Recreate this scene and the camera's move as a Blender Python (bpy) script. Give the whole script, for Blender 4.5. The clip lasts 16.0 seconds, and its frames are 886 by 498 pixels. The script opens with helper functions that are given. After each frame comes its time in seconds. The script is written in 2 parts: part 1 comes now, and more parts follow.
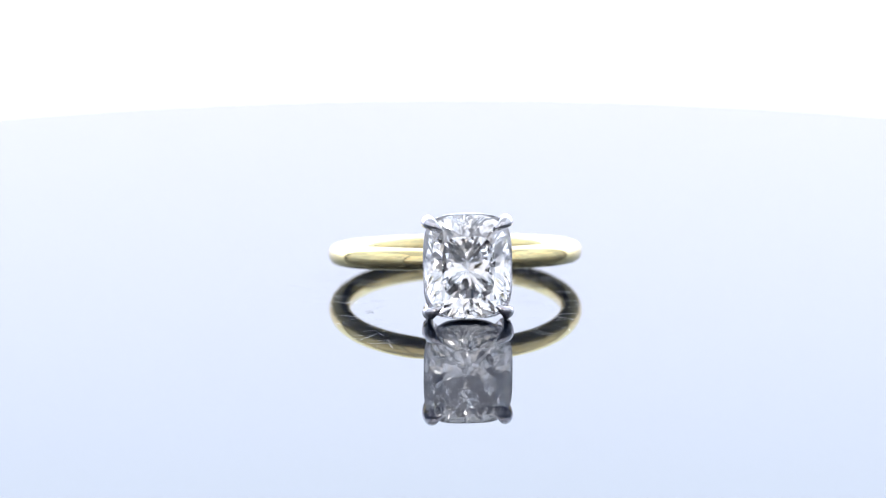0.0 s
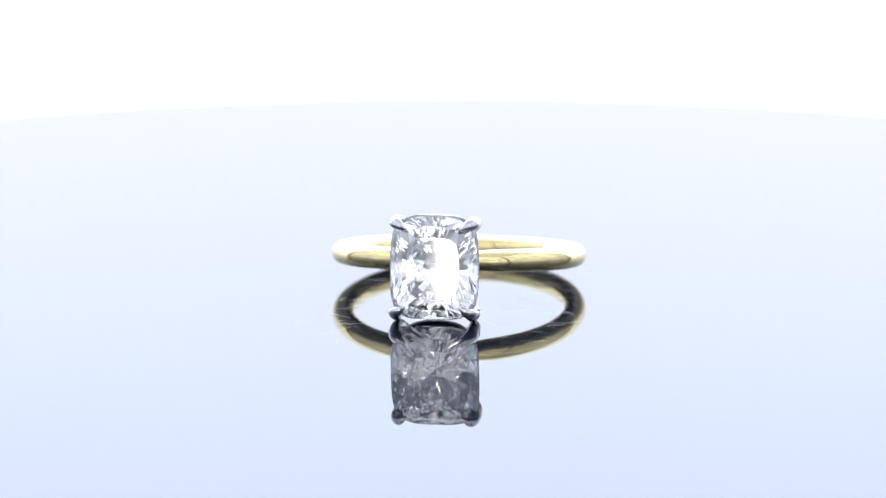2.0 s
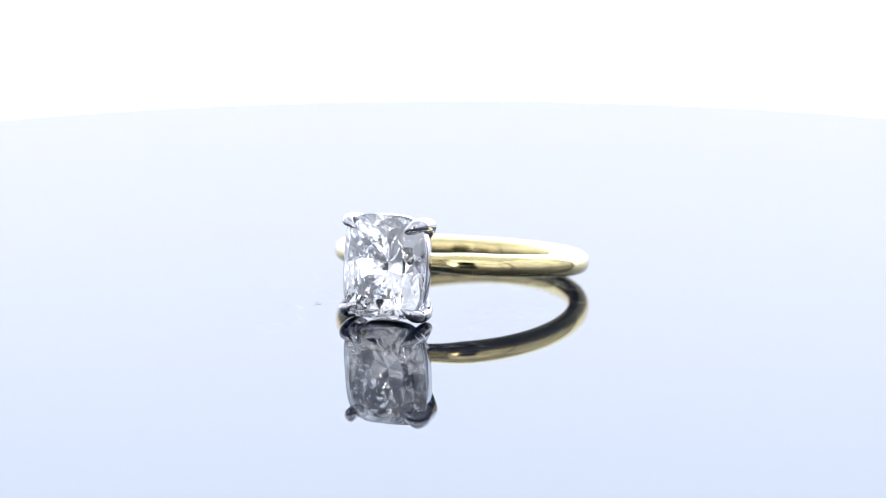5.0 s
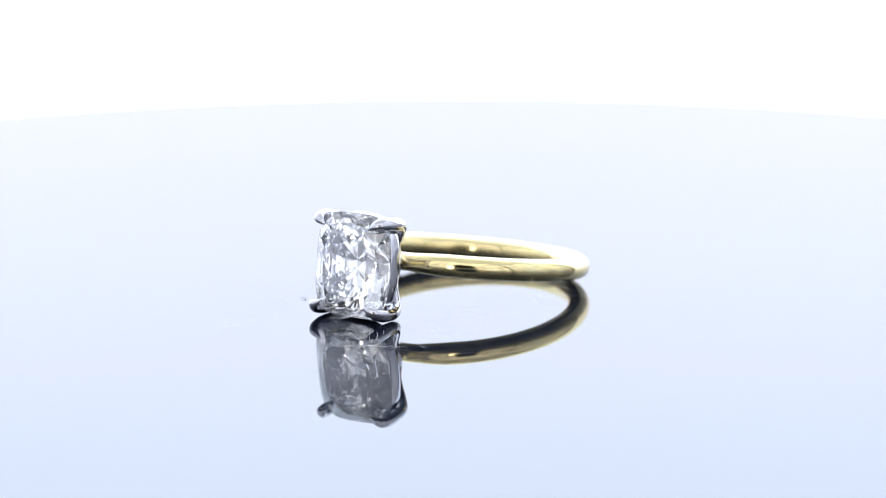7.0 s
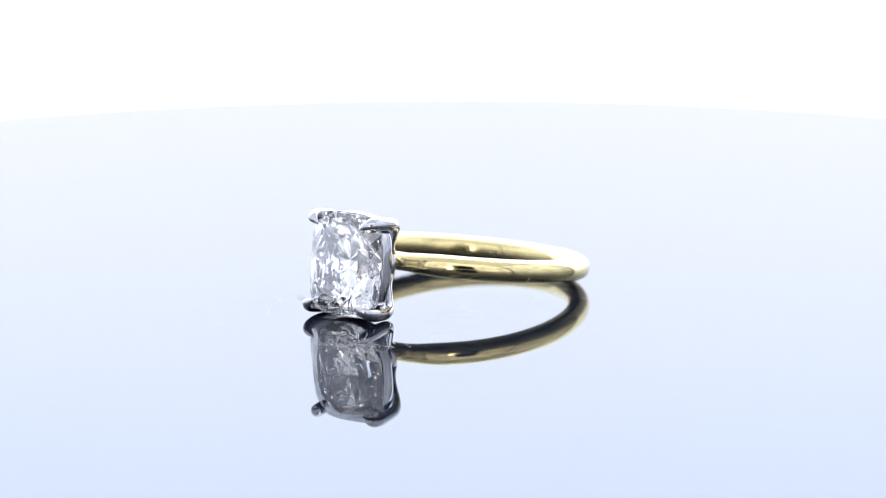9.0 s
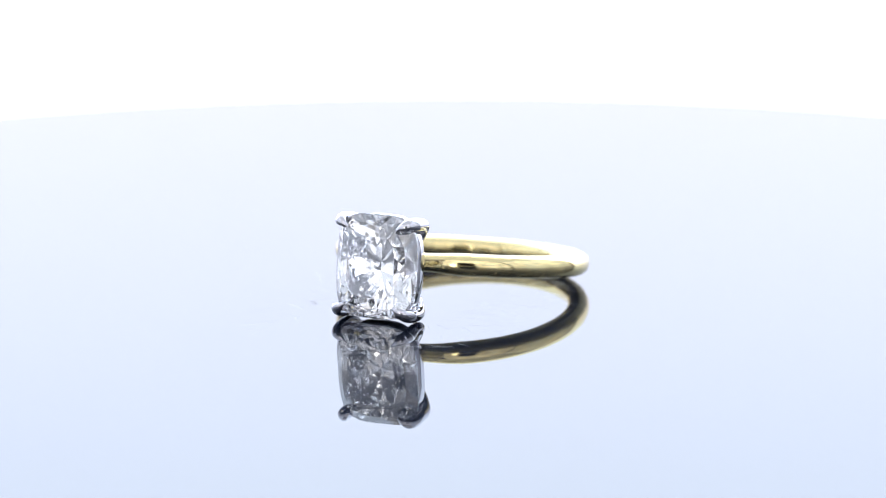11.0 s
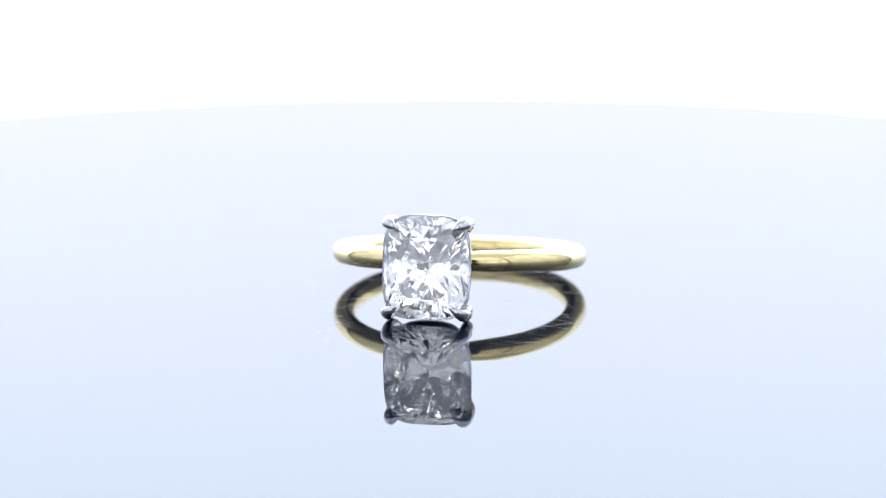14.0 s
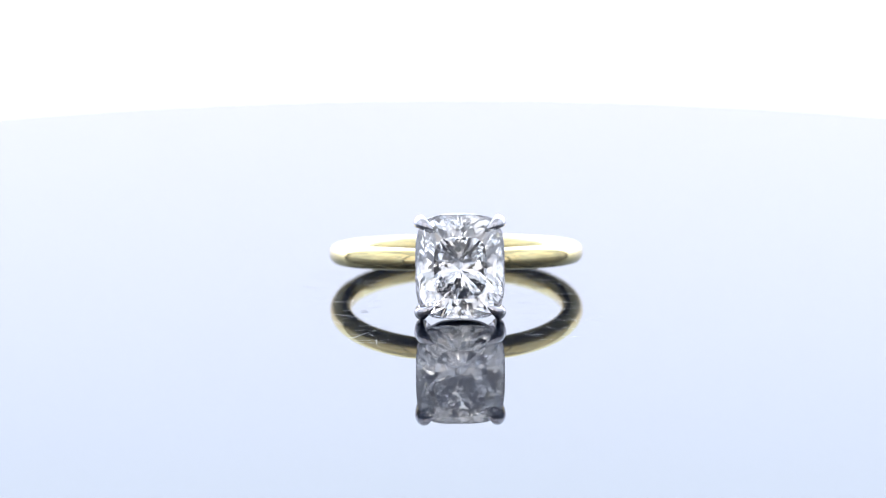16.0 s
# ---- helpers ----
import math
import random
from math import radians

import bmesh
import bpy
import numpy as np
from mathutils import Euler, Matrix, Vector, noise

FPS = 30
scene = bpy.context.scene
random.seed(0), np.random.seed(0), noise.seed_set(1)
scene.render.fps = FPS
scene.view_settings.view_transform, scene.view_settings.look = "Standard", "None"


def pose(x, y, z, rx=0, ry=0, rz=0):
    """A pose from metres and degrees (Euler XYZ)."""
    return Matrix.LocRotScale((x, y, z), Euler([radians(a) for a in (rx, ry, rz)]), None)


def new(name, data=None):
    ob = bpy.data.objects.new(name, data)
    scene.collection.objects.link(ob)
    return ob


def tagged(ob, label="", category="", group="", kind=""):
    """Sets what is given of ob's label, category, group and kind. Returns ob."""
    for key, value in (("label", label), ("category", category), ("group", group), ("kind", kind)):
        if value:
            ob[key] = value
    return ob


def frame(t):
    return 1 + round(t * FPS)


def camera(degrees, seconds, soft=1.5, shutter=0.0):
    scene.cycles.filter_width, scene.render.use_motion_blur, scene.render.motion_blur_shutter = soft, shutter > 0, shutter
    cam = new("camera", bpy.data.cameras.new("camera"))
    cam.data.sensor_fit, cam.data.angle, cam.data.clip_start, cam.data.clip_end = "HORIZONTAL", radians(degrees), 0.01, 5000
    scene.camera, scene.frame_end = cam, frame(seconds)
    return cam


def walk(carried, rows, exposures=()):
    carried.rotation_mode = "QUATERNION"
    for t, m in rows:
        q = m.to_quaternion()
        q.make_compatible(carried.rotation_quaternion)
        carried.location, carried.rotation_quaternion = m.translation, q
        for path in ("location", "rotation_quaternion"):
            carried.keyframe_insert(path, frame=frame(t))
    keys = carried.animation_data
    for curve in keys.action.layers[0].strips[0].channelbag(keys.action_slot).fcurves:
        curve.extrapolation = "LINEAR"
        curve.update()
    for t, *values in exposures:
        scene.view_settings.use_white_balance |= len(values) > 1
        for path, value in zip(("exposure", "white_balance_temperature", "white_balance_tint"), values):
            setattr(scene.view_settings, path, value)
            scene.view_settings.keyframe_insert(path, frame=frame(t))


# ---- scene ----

MM = 0.001

# ---- camera: a long macro lens on a tripod, standing still ----
cam = camera(11.57, 16.0, soft=1.0)
EYE = pose(0.00141, -0.35187, 0.07608, 90 - 11.73, 0, 0) @ pose(0, 0, 0, 0, 0, -0.3)
walk(cam, [(0.0, EYE), (16.0, EYE)])
cam.data.dof.use_dof = True
cam.data.dof.focus_distance = 0.3447
cam.data.dof.aperture_fstop = 31

# ---- light ----
world = bpy.data.worlds.new("studio_dark")
world.use_nodes = True
scene.world = world
world.node_tree.nodes["Background"].inputs[0].default_value = (0.80, 0.86, 1.0, 1)
world.node_tree.nodes["Background"].inputs[1].default_value = 0.05
scene.view_settings.exposure = 0.0
# light runs many times to and fro in the stone before it leaves it
scene.cycles.max_bounces = 22
scene.cycles.transmission_bounces = 22
scene.cycles.glossy_bounces = 16

BACK_GLOW = ((0.700, 0.825, 1.0), 3.22)
BACK_FOOT = (0.800, 0.818, 1.0)      # the panel is a little warmer towards its foot
# glow put into the unseen side, top and front sheets
SIDE_GLOW = ((0.88, 0.94, 1.08), 0.88)
TOP_GLOW = ((0.88, 0.95, 1.06), 0.2)
# overhead strips, added to make the diamond sparkle
SPARKLE_GLOW = ((0.97, 0.98, 1.0), 2.6)
FRONT_GLOW = ((0.97, 0.965, 1.04), 0.97)
LAMP_GLOW = ((1.0, 0.98, 0.95), 6.5)


# ---- materials ----
def material(name):
    m = bpy.data.materials.new(name)
    m.use_nodes = True
    t = m.node_tree
    return m, t, t.nodes["Principled BSDF"]


def link(t, a, b):
    t.links.new(a, b)


def noise_node(t, scale, detail=4.0):
    c = t.nodes.new("ShaderNodeTexCoord")
    n = t.nodes.new("ShaderNodeTexNoise")
    n.inputs["Scale"].default_value = scale
    n.inputs["Detail"].default_value = detail
    link(t, c.outputs["Object"], n.inputs["Vector"])
    return n


def spread(t, source, lo, hi, trim=0.0):
    r = t.nodes.new("ShaderNodeMapRange")
    r.inputs["From Min"].default_value, r.inputs["From Max"].default_value = trim, 1 - trim
    r.inputs["To Min"].default_value = lo
    r.inputs["To Max"].default_value = hi
    link(t, source, r.inputs["Value"])
    return r.outputs["Result"]


def bump(t, source, strength, distance):
    b = t.nodes.new("ShaderNodeBump")
    b.inputs["Strength"].default_value = strength
    b.inputs["Distance"].default_value = distance
    link(t, source, b.inputs["Height"])
    return b.outputs["Normal"]


def metal(name, colour, low, high, grain):
    """Polished precious metal with faint polishing waves and a little uneven gloss."""
    m, t, p = material(name)
    p.inputs["Base Color"].default_value = (*colour, 1)
    p.inputs["Metallic"].default_value = 1.0
    link(t, spread(t, noise_node(t, 900).outputs["Fac"], low, high), p.inputs["Roughness"])
    link(t, bump(t, noise_node(t, grain, 2.0).outputs["Fac"], 0.25, 0.00004), p.inputs["Normal"])
    return m


def acrylic():
    """Glossy black acrylic: a clear, nearly perfect surface over black."""
    m, t, p = material("black_acrylic")
    p.inputs["Base Color"].default_value = (0.006, 0.009, 0.018, 1)
    p.inputs["IOR"].default_value = 1.49
    link(t, spread(t, noise_node(t, 40).outputs["Fac"], 0.0, 0.006), p.inputs["Roughness"])
    return m


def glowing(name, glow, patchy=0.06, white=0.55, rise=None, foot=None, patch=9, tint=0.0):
    """White sheet or lamp face whose glow is put into the material itself."""
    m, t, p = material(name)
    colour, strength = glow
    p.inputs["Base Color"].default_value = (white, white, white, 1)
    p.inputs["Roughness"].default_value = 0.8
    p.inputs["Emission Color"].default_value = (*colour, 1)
    # uneven patches are put into the glow so that the stone's facets differ
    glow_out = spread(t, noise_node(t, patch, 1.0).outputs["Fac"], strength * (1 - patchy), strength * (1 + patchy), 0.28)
    if tint:            # warm and cool patches put into the glow to colour the facets
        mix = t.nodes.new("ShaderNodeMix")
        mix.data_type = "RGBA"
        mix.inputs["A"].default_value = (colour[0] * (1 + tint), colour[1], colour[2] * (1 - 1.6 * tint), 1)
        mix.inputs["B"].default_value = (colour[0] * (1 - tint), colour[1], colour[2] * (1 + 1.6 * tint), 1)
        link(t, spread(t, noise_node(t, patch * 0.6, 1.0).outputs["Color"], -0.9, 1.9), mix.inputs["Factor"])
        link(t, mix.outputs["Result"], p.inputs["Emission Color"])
    if rise:            # the glow is put in stronger towards the top
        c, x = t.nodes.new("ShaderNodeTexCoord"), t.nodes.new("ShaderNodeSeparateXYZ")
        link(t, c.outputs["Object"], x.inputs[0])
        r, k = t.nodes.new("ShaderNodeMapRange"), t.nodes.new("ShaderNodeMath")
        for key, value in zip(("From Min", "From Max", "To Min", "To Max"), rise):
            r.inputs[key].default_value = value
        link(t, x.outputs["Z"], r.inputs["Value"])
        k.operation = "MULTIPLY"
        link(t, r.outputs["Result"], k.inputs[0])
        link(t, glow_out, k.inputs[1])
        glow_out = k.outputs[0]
        if foot:
            f, mix = t.nodes.new("ShaderNodeMapRange"), t.nodes.new("ShaderNodeMix")
            f.inputs["From Min"].default_value, f.inputs["From Max"].default_value = rise[0], rise[1]
            link(t, x.outputs["Z"], f.inputs["Value"])
            mix.data_type = "RGBA"
            mix.inputs["A"].default_value, mix.inputs["B"].default_value = (*foot, 1), (*colour, 1)
            link(t, f.outputs["Result"], mix.inputs["Factor"])
            link(t, mix.outputs["Result"], p.inputs["Emission Color"])
    link(t, glow_out, p.inputs["Emission Strength"])
    return m


def plain(name, colour, rough, scale=60.0, amount=0.15):
    m, t, p = material(name)
    mix = t.nodes.new("ShaderNodeMix")
    mix.data_type = "RGBA"
    link(t, noise_node(t, scale).outputs["Fac"], mix.inputs["Factor"])
    mix.inputs["A"].default_value = (*[c * (1 - amount) for c in colour], 1)
    mix.inputs["B"].default_value = (*[c * (1 + amount) for c in colour], 1)
    link(t, mix.outputs["Result"], p.inputs["Base Color"])
    p.inputs["Roughness"].default_value = rough
    return m


def gem():
    """Diamond: clear, hard and very strongly bending."""
    m, t, p = material("diamond")
    out = t.nodes["Material Output"]
    t.nodes.remove(p)
    g = t.nodes.new("ShaderNodeBsdfGlass")
    g.inputs["Color"].default_value = (1.0, 1.0, 1.0, 1)
    g.inputs["Roughness"].default_value = 0.0
    g.inputs["IOR"].default_value = 2.42
    link(t, g.outputs[0], out.inputs["Surface"])
    return m


GOLD = metal("yellow_gold", (0.77, 0.64, 0.325), 0.06, 0.13, 260)
WHITE_GOLD = metal("white_gold", (0.56, 0.55, 0.58), 0.03, 0.07, 420)
DIAMOND = gem()
ACRYLIC = acrylic()
SCRATCH = plain("scratched_acrylic", (0.60, 0.61, 0.64), 0.5, 4000)
FIBRE = plain("fibre", (0.10, 0.10, 0.13), 0.8, 3000)
DUST = plain("dust", (0.5, 0.5, 0.5), 0.9, 4000)
BACK = glowing("back_diffuser", BACK_GLOW, 0.01, 0.3, (0.0, 0.07, 0.76, 1.14), BACK_FOOT)
SPARKLE_STRIP = glowing("sparkle_strip_face", SPARKLE_GLOW, 0.03, 0.3)
SIDE = glowing("side_glow_sheet", SIDE_GLOW, 0.65, 0.4, (0.0, 0.18, 0.42, 1.05), patch=20, tint=0.12)
TOP = glowing("top_glow_sheet", TOP_GLOW)
FRONT = glowing("front_glow_sheet", FRONT_GLOW, 0.75, 0.3, (0.0, 0.10, 0.62, 0.97), patch=26, tint=0.16)
LAMP = glowing("lamp_face", LAMP_GLOW, 0.0)
BLACK_PLASTIC = plain("black_plastic", (0.02, 0.02, 0.02), 0.5)
TABLE_PAINT = plain("white_tabletop", (0.75, 0.76, 0.78), 0.5)
ROOM_PAINT = plain("dark_room_wall", (0.14, 0.14, 0.15), 0.9, 3)


# ---- mesh helpers ----
def part(name, bm, mat, parent=None, label="", smooth=False):
    me = bpy.data.meshes.new(name)
    bmesh.ops.recalc_face_normals(bm, faces=bm.faces)
    bm.to_mesh(me)
    bm.free()
    me.materials.append(mat)
    if smooth:
        for f in me.polygons:
            f.use_smooth = True
    ob = new(name, me)
    ob.parent = parent
    if label:
        ob["label"] = label
    return ob


def box(bm, lo, hi, bevel=0.0):
    size = [b - a for a, b in zip(lo, hi)]
    mid = [(a + b) / 2 for a, b in zip(lo, hi)]
    made = bmesh.ops.create_cube(bm, size=1, matrix=Matrix.Translation(mid) @ Matrix.Diagonal((*size, 1)))
    if bevel:
        edges = list({e for v in made["verts"] for e in v.link_edges})
        bmesh.ops.bevel(bm, geom=edges, offset=bevel, segments=2, affect="EDGES", profile=0.5)
    return bm


def sweep(bm, points, ups, sizes, closed=False, sides=16, power=2.0):
    """A rod along points; ups gives one axis of its section, sizes the half widths along it and across it."""
    rings = []
    n = len(points)
    for i, p in enumerate(points):
        a = points[(i - 1) % n] if closed or i else points[0]
        b = points[(i + 1) % n] if closed or i < n - 1 else points[-1]
        way = (b - a).normalized()
        up = (ups[i] - way * ups[i].dot(way)).normalized()
        side = way.cross(up)
        ring = []
        for k in range(sides):
            w = 2 * math.pi * k / sides
            c, s = math.cos(w), math.sin(w)
            c = math.copysign(abs(c) ** (2 / power), c)
            s = math.copysign(abs(s) ** (2 / power), s)
            ring.append(bm.verts.new(p + up * (c * sizes[i][0]) + side * (s * sizes[i][1])))
        rings.append(ring)
    for i in range(n if closed else n - 1):
        a, b = rings[i], rings[(i + 1) % n]
        for k in range(sides):
            bm.faces.new((a[k], a[(k + 1) % sides], b[(k + 1) % sides], b[k]))
    if not closed:
        bm.faces.new(rings[0])
        bm.faces.new(rings[-1])
    return bm


def smooth_line(knots, steps):
    """Catmull-Rom line through knots (tuples of any length)."""
    out = []
    k = [knots[0], *knots, knots[-1]]
    for i in range(1, len(k) - 2):
        for j in range(steps):
            f = j / steps
            out.append(tuple(
                0.5 * (2 * b + (c - a) * f + (2 * a - 5 * b + 4 * c - d) * f * f + (3 * b - a - 3 * c + d) * f ** 3)
                for a, b, c, d in zip(k[i - 1], k[i], k[i + 1], k[i + 2])))
    out.append(tuple(knots[-1]))
    return out


# ---- the turning display disc ----
DISC_R = 0.0935


def build_disc():
    disc = tagged(new("turntable_disc"), "glossy black acrylic turntable disc with fine scratches, under the ring", "turntable")
    bm = bmesh.new()
    profile = [(0.0, 0.0), (DISC_R - 0.0006, 0.0), (DISC_R - 0.0002, -0.0002), (DISC_R, -0.0006), (DISC_R, -0.0044), (DISC_R - 0.0006, -0.005), (0.0, -0.005)]
    n = 256
    top, bottom = bm.verts.new((0, 0, 0)), bm.verts.new((0, 0, -0.005))
    rings = [[bm.verts.new((r * math.cos(2 * math.pi * k / n), r * math.sin(2 * math.pi * k / n), z)) for k in range(n)] for r, z in profile[1:-1]]
    for k in range(n):
        j = (k + 1) % n
        bm.faces.new((top, rings[0][k], rings[0][j]))
        bm.faces.new((bottom, rings[-1][j], rings[-1][k]))
        for a, b in zip(rings, rings[1:]):
            bm.faces.new((a[k], b[k], b[j], a[j]))
    part("plate", bm, ACRYLIC, disc)
    bm = bmesh.new()
    n = 64
    rings = [[bm.verts.new((r * math.cos(2 * math.pi * k / n), r * math.sin(2 * math.pi * k / n), z)) for k in range(n)]
             for r, z in ((0.05, -0.005), (0.05, -0.024), (0.07, -0.030))]
    for a, b in zip(rings, rings[1:]):
        for k in range(n):
            bm.faces.new((a[k], a[(k + 1) % n], b[(k + 1) % n], b[k]))
    bm.faces.new(rings[0])
    bm.faces.new(rings[-1])
    part("foot", bm, BLACK_PLASTIC, disc, "black plastic foot")
    bm = bmesh.new()
    rng = random.Random(5)
    for _ in range(360):
        r, w = rng.uniform(5, 16), rng.uniform(0, 2 * math.pi)
        x, y = r * math.cos(w) + 1.5, r * math.sin(w) - 7.0
        if not 5.5 < abs(x - 1.5) < 12.0:         # mostly worn on either side of the ring
            continue
        turn = rng.gauss(-0.1, 0.7)
        length, wide, bow = rng.uniform(0.5, 3.6), rng.uniform(0.004, 0.014), rng.uniform(-0.25, 0.25)
        rows = []
        for k in range(7):
            f = k / 6 - 0.5
            a = turn + bow * f
            px, py = x + math.cos(a) * f * length, y + math.sin(a) * f * length
            h = wide * (1 - (2 * f) ** 2) + 0.001
            rows.append([bm.verts.new(((px - math.sin(a) * q * h) * MM, (py + math.cos(a) * q * h) * MM, z * MM)) for q, z in ((-1, 0.0005), (0, 0.004), (1, 0.0005))])
        for a, b in zip(rows, rows[1:]):
            for q in (0, 1):
                bm.faces.new((a[q], a[q + 1], b[q + 1], b[q]))
    curl = bmesh.new()
    line = [Vector(((-5.1 + 0.28 * math.cos(0.35 * k)) * MM, (-10.3 + 0.55 * math.sin(0.35 * k)) * MM, (0.02 + 0.012 * k) * MM)) for k in range(9)]
    sweep(curl, line, [Vector((0, 0, 1))] * 9, [(0.012 * MM, 0.014 * MM)] * 9, sides=6)
    part("fibre", curl, FIBRE, disc, "tiny curled grey fibre", smooth=True)
    tagged(part("scratches", bm, SCRATCH, disc, "fine pale hairline scratches"), kind="stuff")
    bm = bmesh.new()
    for _ in range(70):
        r, w = math.sqrt(rng.random()) * 40, rng.uniform(0, 2 * math.pi)
        m = pose(r * math.cos(w) * MM, r * math.sin(w) * MM, 0.00001, 0, 0, rng.uniform(0, 360)) @ Matrix.Diagonal((rng.uniform(1, 3.5), 1, 0.7, 1))
        bmesh.ops.create_icosphere(bm, subdivisions=1, radius=rng.uniform(0.008, 0.022) * MM, matrix=m)
    bmesh.ops.create_icosphere(bm, subdivisions=1, radius=0.04 * MM, matrix=pose(31.5 * MM, -1.7 * MM, 0.00003) @ Matrix.Diagonal((1.8, 0.8, 0.6, 1)))
    tagged(part("dust_specks", bm, DUST, disc, "tiny specks of dust"), kind="stuff")
    return disc


# ---- the ring ----
TILT = 7.2           # the ring leans back on the far side of its band
RISE = 2.46          # height of the band's centre
LEAN = Matrix.Translation((0, 0, RISE * MM)) @ pose(0, 0, 0, -TILT)
BAND_LEAN = Matrix.Translation((0, 0, 2.38 * MM)) @ pose(0, 0, 0, -8.3)
R_MID = 9.56         # centre line of the band
HALF_W, HALF_H = 3.54, 4.16   # half width and half height of the stone
GIRDLE = 15.35       # distance of the stone's widest plane from the band's centre


def at(x, reach, h):
    """A place in the ring: across, outwards through the stone, along the finger (mm)."""
    return LEAN @ Vector((x * MM, -reach * MM, h * MM))


def outline(w, power):
    """Cushion outline: direction angle to a point (mm)."""
    c, s = math.cos(w), math.sin(w)
    return (math.copysign(abs(c) ** (2 / power), c) * HALF_W, math.copysign(abs(s) ** (2 / power), s) * HALF_H)


STEEP = (2.95, 0.4, 1.9)     # fall of the stone's back from rim to point, and how it grows outwards


def rim(way, r=1.0, keel=0.0, power=3.9):
    """The point at r of the way from the axis, or from a keel along the stone, to the rim in direction way (mm)."""
    c, s = math.cos(way), math.sin(way)
    far = (abs(c / HALF_W) ** power + abs(s / HALF_H) ** power) ** (-1 / power)
    return far * c * r, far * s * (r + keel * (1 - r) / HALF_H)


def build_stone(parent):
    """A modified cushion brilliant with many small facets: the hull of its corners; its axis is the reach direction."""
    bm = bmesh.new()
    rng = random.Random(11)
    two = 2 * math.pi

    def ring(n, turn, r, z, keel=0.0, loose=0.0):
        for k in range(n):
            w = two * (k + turn + rng.uniform(-loose, loose)) / n
            x, y = rim(w, r * (1 + rng.uniform(-0.03, 0.03) * (loose > 0)), keel, 2.0 + 1.9 * r * r if z < -0.1 else 3.9)
            bm.verts.new((x, y, z))

    def depth(r):
        """The pavilion: steep under the rim, flatter towards the point."""
        return -0.09 - STEEP[0] * (1 - r) - STEEP[1] * (1 - r * r) / 2 - STEEP[2] * (1 - r ** 3) / 3

    # crown
    ring(24, 0.0, 0.59, 1.191)
    ring(16, 0.5, 0.80, 0.80, loose=0.05)
    ring(64, 0.0, 1.0, 0.07)
    # pavilion
    ring(64, 0.0, 1.0, -0.09)
    for n, turn, r in ((28, 0.5, 0.89), (20, 0.0, 0.75), (20, 0.5, 0.61), (16, 0.0, 0.46), (12, 0.5, 0.30), (6, 0.0, 0.14)):
        ring(n, turn, r, depth(r), 0.35, 0.22)
    for y in (-0.35, 0.35):
        bm.verts.new((0, y, depth(0)))
    made = bmesh.ops.convex_hull(bm, input=bm.verts[:])
    bmesh.ops.delete(bm, geom=list({v for v in made["geom_interior"] if isinstance(v, bmesh.types.BMVert)}), context="VERTS")
    bmesh.ops.dissolve_limit(bm, angle_limit=math.radians(0.4), verts=bm.verts[:], edges=bm.edges[:])
    turn = Matrix(((1, 0, 0, 0), (0, 0, -1, -GIRDLE), (0, 1, 0, 0), (0, 0, 0, 1)))
    bmesh.ops.transform(bm, matrix=LEAN @ Matrix.Scale(MM, 4) @ turn, verts=bm.verts)
    return part("diamond", bm, DIAMOND, parent, "clear cushion-cut diamond with many bright facets")


def build_band(parent):
    bm = bmesh.new()
    n = 160
    pts, ups, sizes = [], [], []
    for k in range(n):
        w = 2 * math.pi * k / n
        away = abs((w + math.pi) % (2 * math.pi) - math.pi)      # 0 under the stone
        f = min(1.0, max(0.0, (away - 0.10) / 0.40))
        f = f * f * (3 - 2 * f)
        half = 0.74 + 0.18 * f
        thick = 0.80 + 0.12 * f
        pts.append(BAND_LEAN @ Vector((R_MID * MM * math.sin(w), -R_MID * MM * math.cos(w), 0)))
        ups.append(BAND_LEAN.to_3x3() @ Vector((math.sin(w), -math.cos(w), 0)))
        sizes.append((thick * MM, half * MM))
    sweep(bm, pts, ups, sizes, closed=True, sides=40, power=2.12)
    return part("band", bm, GOLD, parent, "slim polished yellow gold band", smooth=True)


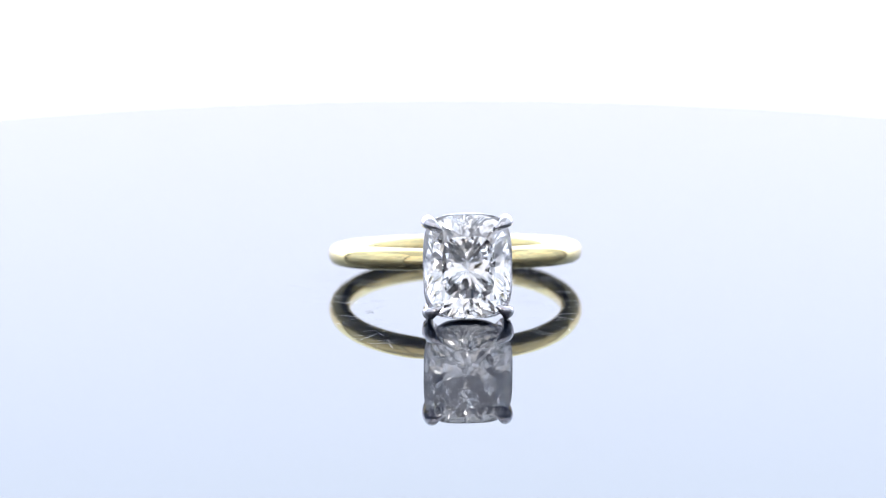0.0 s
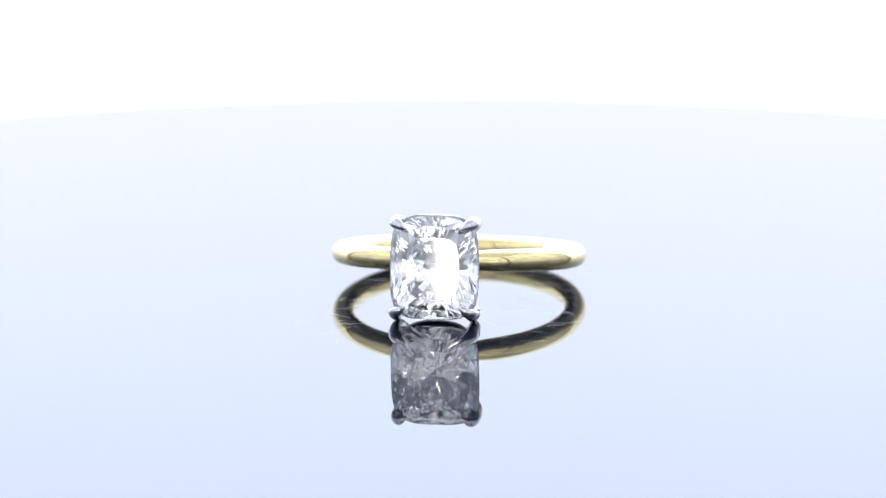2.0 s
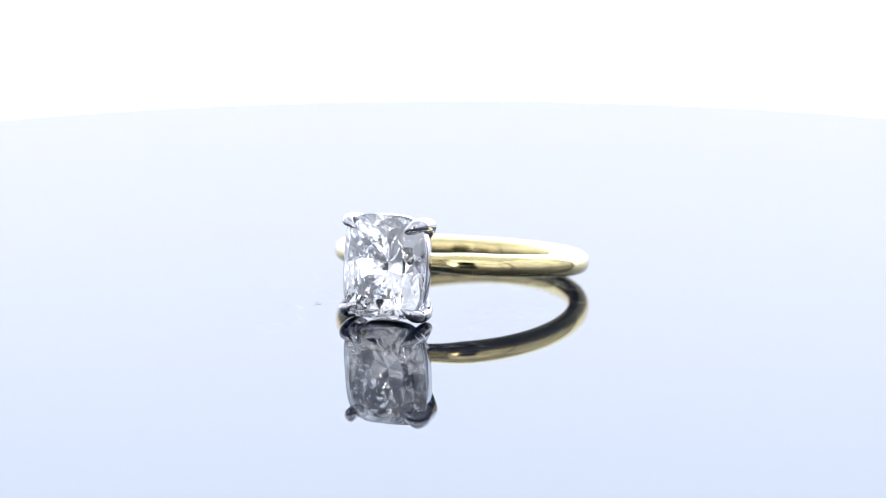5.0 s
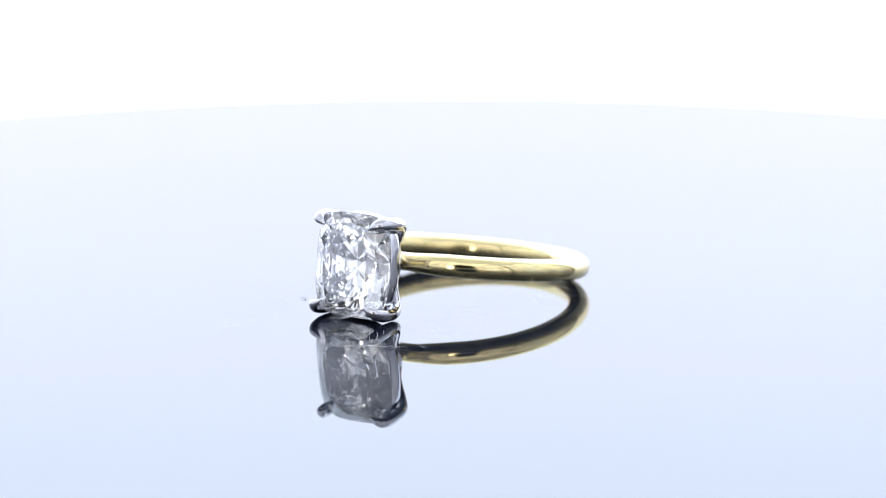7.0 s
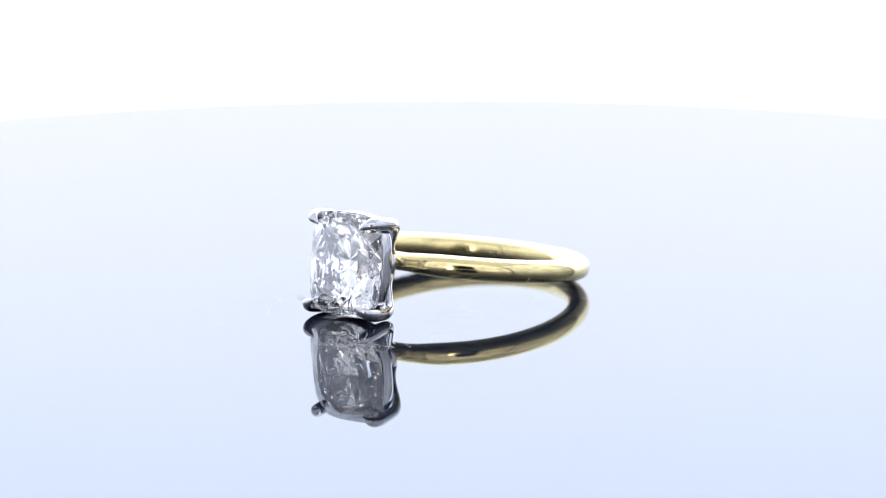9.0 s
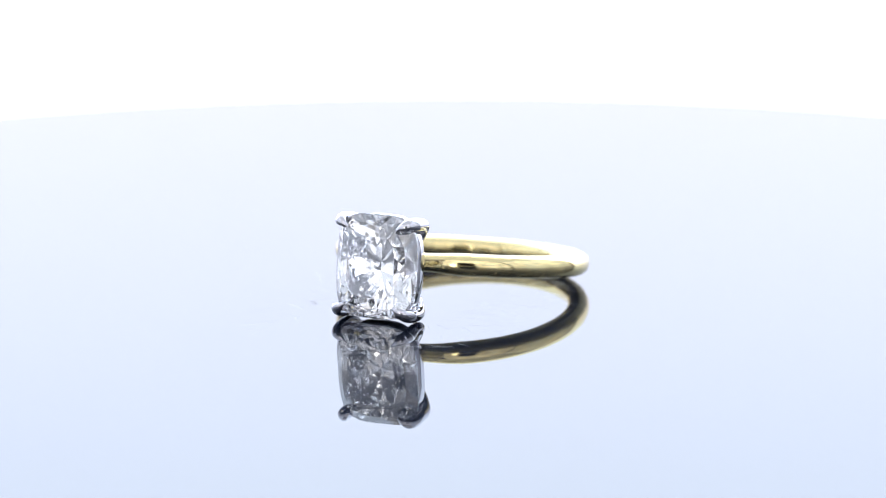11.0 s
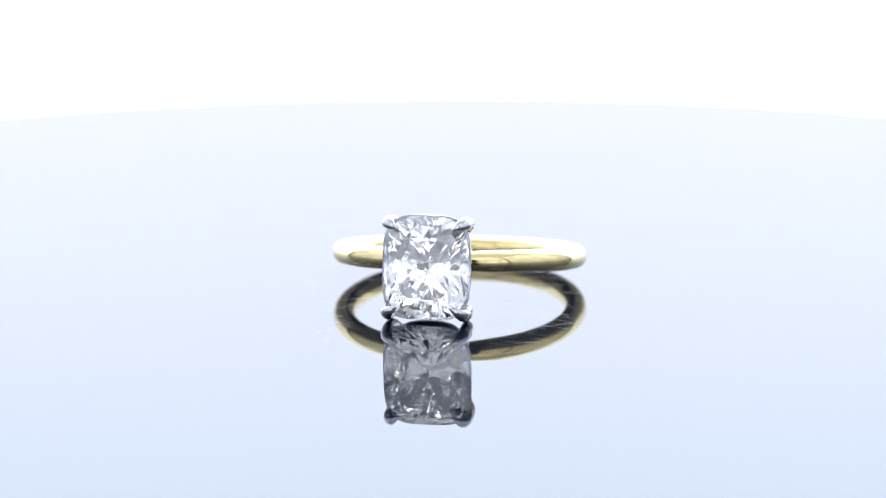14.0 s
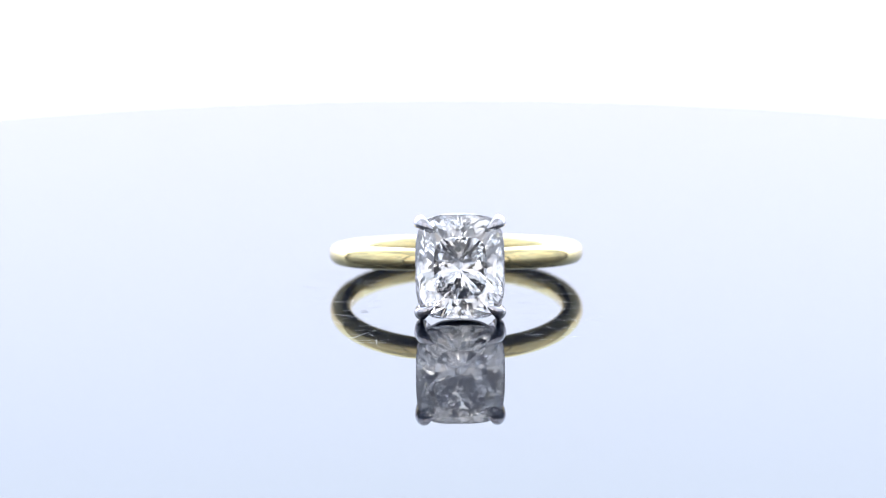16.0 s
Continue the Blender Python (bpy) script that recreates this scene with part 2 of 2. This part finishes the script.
def build_setting(parent):
    """White gold basket: a saddle on the band, a rail behind the stone's rim and four claws."""
    bm = bmesh.new()
    pts, ups, sizes = [], [], []
    axis = LEAN.to_3x3() @ Vector((0, -1, 0))
    for k in range(72):
        x, y = outline(2 * math.pi * k / 72, 3.0)
        pts.append(at(x * 0.90, GIRDLE - 1.05, y * 0.95))
        ups.append(axis)
        sizes.append((0.62 * MM, 0.22 * MM))
    sweep(bm, pts, ups, sizes, closed=True, sides=16, power=3.2)
    rail = part("gallery_rail", bm, WHITE_GOLD, parent, "white gold rail behind the stone", smooth=True)
    bm = bmesh.new()
    pts, ups, sizes = [], [], []
    for k in range(48):
        w = 2 * math.pi * k / 48
        pts.append(at(1.25 * math.cos(w), 11.0, 1.3 * math.sin(w)))
        ups.append(axis)
        sizes.append((0.42 * MM, 0.34 * MM))
    sweep(bm, pts, ups, sizes, closed=True, sides=12)
    part("base_collar", bm, WHITE_GOLD, parent, "white gold collar on the band", smooth=True)
    knots = [  # across, along the finger, reach, half breadth, half thickness
        (0.90, 0.80, 10.7, 0.40, 0.40),
        (1.60, 1.60, 11.9, 0.40, 0.40),
        (2.72, 3.00, 12.9, 0.42, 0.40),
        (3.04, 3.44, 13.6, 0.52, 0.46),
        (3.14, 3.56, 14.6, 0.56, 0.45),
        (3.16, 3.62, 15.5, 0.56, 0.42),
        (3.02, 3.58, 16.15, 0.50, 0.37),
        (2.66, 3.38, 16.50, 0.36, 0.27),
        (2.15, 3.06, 16.58, 0.10, 0.08),
    ]
    for sx in (-1, 1):
        for sy in (-1, 1):
            bm = bmesh.new()
            line = smooth_line(knots, 6)
            low = 1.05 if sy < 0 else 1.0     # the claws on which the ring stands reach a little further
            pts = [at(sx * a, c, sy * b * (1 + (low - 1) * min(1.0, max(0.0, (16.2 - c) / 1.5)))) for a, b, c, _, _ in line]
            out = LEAN.to_3x3() @ Vector((sx * 0.8, -0.25, sy * 0.6))
            sweep(bm, pts, [out] * len(line), [(e * MM, d * MM) for _, _, _, d, e in line], sides=14)
            part("claw", bm, WHITE_GOLD, parent, "pointed white gold claw", smooth=True)


def build_ring():
    ring = tagged(new("engagement_ring"), "yellow gold solitaire ring with claw-set cushion diamond on a black disc", "ring")
    build_band(ring)
    setting = part("setting", box(bmesh.new(), (-0.7 * MM, -11.2 * MM, 2.95 * MM), (0.7 * MM, -10.1 * MM, 4.45 * MM), 0.15 * MM), WHITE_GOLD, ring)
    build_setting(setting)
    build_stone(ring)
    return ring


# ---- the light tent round the turntable; its sheets glow by themselves ----
def build_tent():
    W, B, F, H, FLOOR = 0.24, 0.130, -0.24, 0.30, -0.03
    panel = tagged(new("light_panel"), "bright glowing white light panel behind the disc", "light panel")
    part("diffuser", box(bmesh.new(), (-W + 0.002, B, FLOOR + 0.002), (W - 0.002, B + 0.006, H - 0.002)), BACK, panel, "glowing white diffuser face")
    part("housing", box(bmesh.new(), (-W, B + 0.005, FLOOR), (W, B + 0.02, H), 0.001), BLACK_PLASTIC, panel)
    # unseen sheets that glow without lamps, for the bright surround in the gold
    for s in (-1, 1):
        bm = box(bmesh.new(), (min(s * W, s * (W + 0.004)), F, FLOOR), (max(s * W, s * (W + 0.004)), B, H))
        tagged(part("side_glow_sheet", bm, SIDE), "unseen white side sheet of a light tent, glow put into it", "diffuser", "light tent sheets")
    bm = box(bmesh.new(), (-W, F, H), (W, B, H + 0.004))
    tagged(part("top_glow_sheet", bm, TOP), "unseen white top sheet of a light tent, glow put into it", "diffuser", "light tent sheets")
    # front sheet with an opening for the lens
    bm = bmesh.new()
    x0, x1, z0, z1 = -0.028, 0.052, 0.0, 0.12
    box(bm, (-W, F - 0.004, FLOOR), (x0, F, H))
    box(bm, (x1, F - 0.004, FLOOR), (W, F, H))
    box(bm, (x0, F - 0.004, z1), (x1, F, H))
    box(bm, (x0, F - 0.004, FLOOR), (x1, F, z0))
    tagged(part("front_glow_sheet", bm, FRONT), "unseen white front sheet of a light tent with a lens opening, glow put into it", "diffuser", "light tent sheets")
    # unseen black poles, added so the band mirrors thin dark lines
    for x in (-W + 0.008, W - 0.008):
        for y in (F + 0.008, B - 0.008):
            bm = bmesh.new()
            bmesh.ops.create_cone(bm, cap_ends=True, segments=20, radius1=0.006, radius2=0.006, depth=H - FLOOR, matrix=pose(x, y, (H + FLOOR) / 2))
            tagged(part("dark_line_pole", bm, BLACK_PLASTIC, smooth=True), "thin black corner pole, added unseen for dark lines in the gold", "pole", "light tent poles")
    lamp = tagged(new("lamp"), "small bright rectangular studio lamp beside the lens", "lamp")
    lamp.matrix_world = pose(-0.0440, F + 0.02, FLOOR, 0, 0, -12)
    part("housing", box(bmesh.new(), (-0.0115, -0.014, 0.014), (0.0115, -0.001, 0.084), 0.002), BLACK_PLASTIC, lamp)
    part("lamp_face", box(bmesh.new(), (-0.0098, -0.0012, 0.0155), (0.0098, 0.0008, 0.0825), 0.0004), LAMP, lamp, "bright white lamp face")
    part("leg", box(bmesh.new(), (-0.004, -0.011, 0.003), (0.004, -0.004, 0.0145), 0.0008), BLACK_PLASTIC, lamp)
    part("foot", box(bmesh.new(), (-0.012, -0.016, 0.0), (0.012, 0.001, 0.0035), 0.001), BLACK_PLASTIC, lamp)
    # overhead panel added out of view; its strips make the diamond sparkle
    light = tagged(new("added_top_light"), "flat white light panel, added unseen under the tent's top sheet", "light panel")
    light.matrix_world = pose(0, 0.075, H)
    part("housing", box(bmesh.new(), (-0.17, -0.07, -0.014), (0.17, 0.05, -0.0005), 0.002), BLACK_PLASTIC, light)
    part("light_face", box(bmesh.new(), (-0.165, -0.066, -0.016), (0.165, 0.046, -0.0135), 0.0005), TOP, light, "white diffuser face")
    for y in (-0.055, -0.025, 0.005, 0.035):
        part("sparkle_strip", box(bmesh.new(), (-0.16, y - 0.003, -0.019), (0.16, y + 0.003, -0.0155), 0.0008), SPARKLE_STRIP, light, "bright white strip, added for sparkle in the diamond")


def build_room():
    bm = box(bmesh.new(), (-0.6, -0.6, -0.06), (0.6, 0.5, -0.03), 0.003)
    tagged(part("tabletop", bm, TABLE_PAINT), "white tabletop under the light tent", "table", kind="structure")
    for name, lo, hi in (("floor", (-1.5, -1.5, -0.85), (1.5, 1.5, -0.8)), ("ceiling", (-1.5, -1.5, 1.6), (1.5, 1.5, 1.65)),
                         ("wall_north", (-1.5, 1.5, -0.8), (1.5, 1.55, 1.6)), ("wall_south", (-1.5, -1.55, -0.8), (1.5, -1.5, 1.6)),
                         ("wall_east", (1.5, -1.5, -0.8), (1.55, 1.5, 1.6)), ("wall_west", (-1.55, -1.5, -0.8), (-1.5, 1.5, 1.6))):
        tagged(part(name, box(bmesh.new(), lo, hi), ROOM_PAINT), "plain dark studio surface", "wall", kind="structure")


build_room()
build_tent()
DISC = build_disc()
RING = build_ring()

START, RATE, BACK_AT = 3.51, 5.513, 8.2333      # degrees, degrees a second, when the disc turns back


def angle(t):
    return START - RATE * min(t, 2 * BACK_AT - t)


def motions():
    times = [k * 0.5 for k in range(16)] + [7.9, 8.0, 8.1, 8.2, BACK_AT, 8.2667, 8.3667, 8.4667, 8.5667] + [9 + k * 0.5 for k in range(15)]
    walk(DISC, [(t, pose(0, 0, 0, 0, 0, angle(t))) for t in times])
    walk(RING, [(t, pose(0, 0, 0, 0, 0, angle(t)) @ pose(2.523 * MM, 1.665 * MM, 0)) for t in times])


motions()
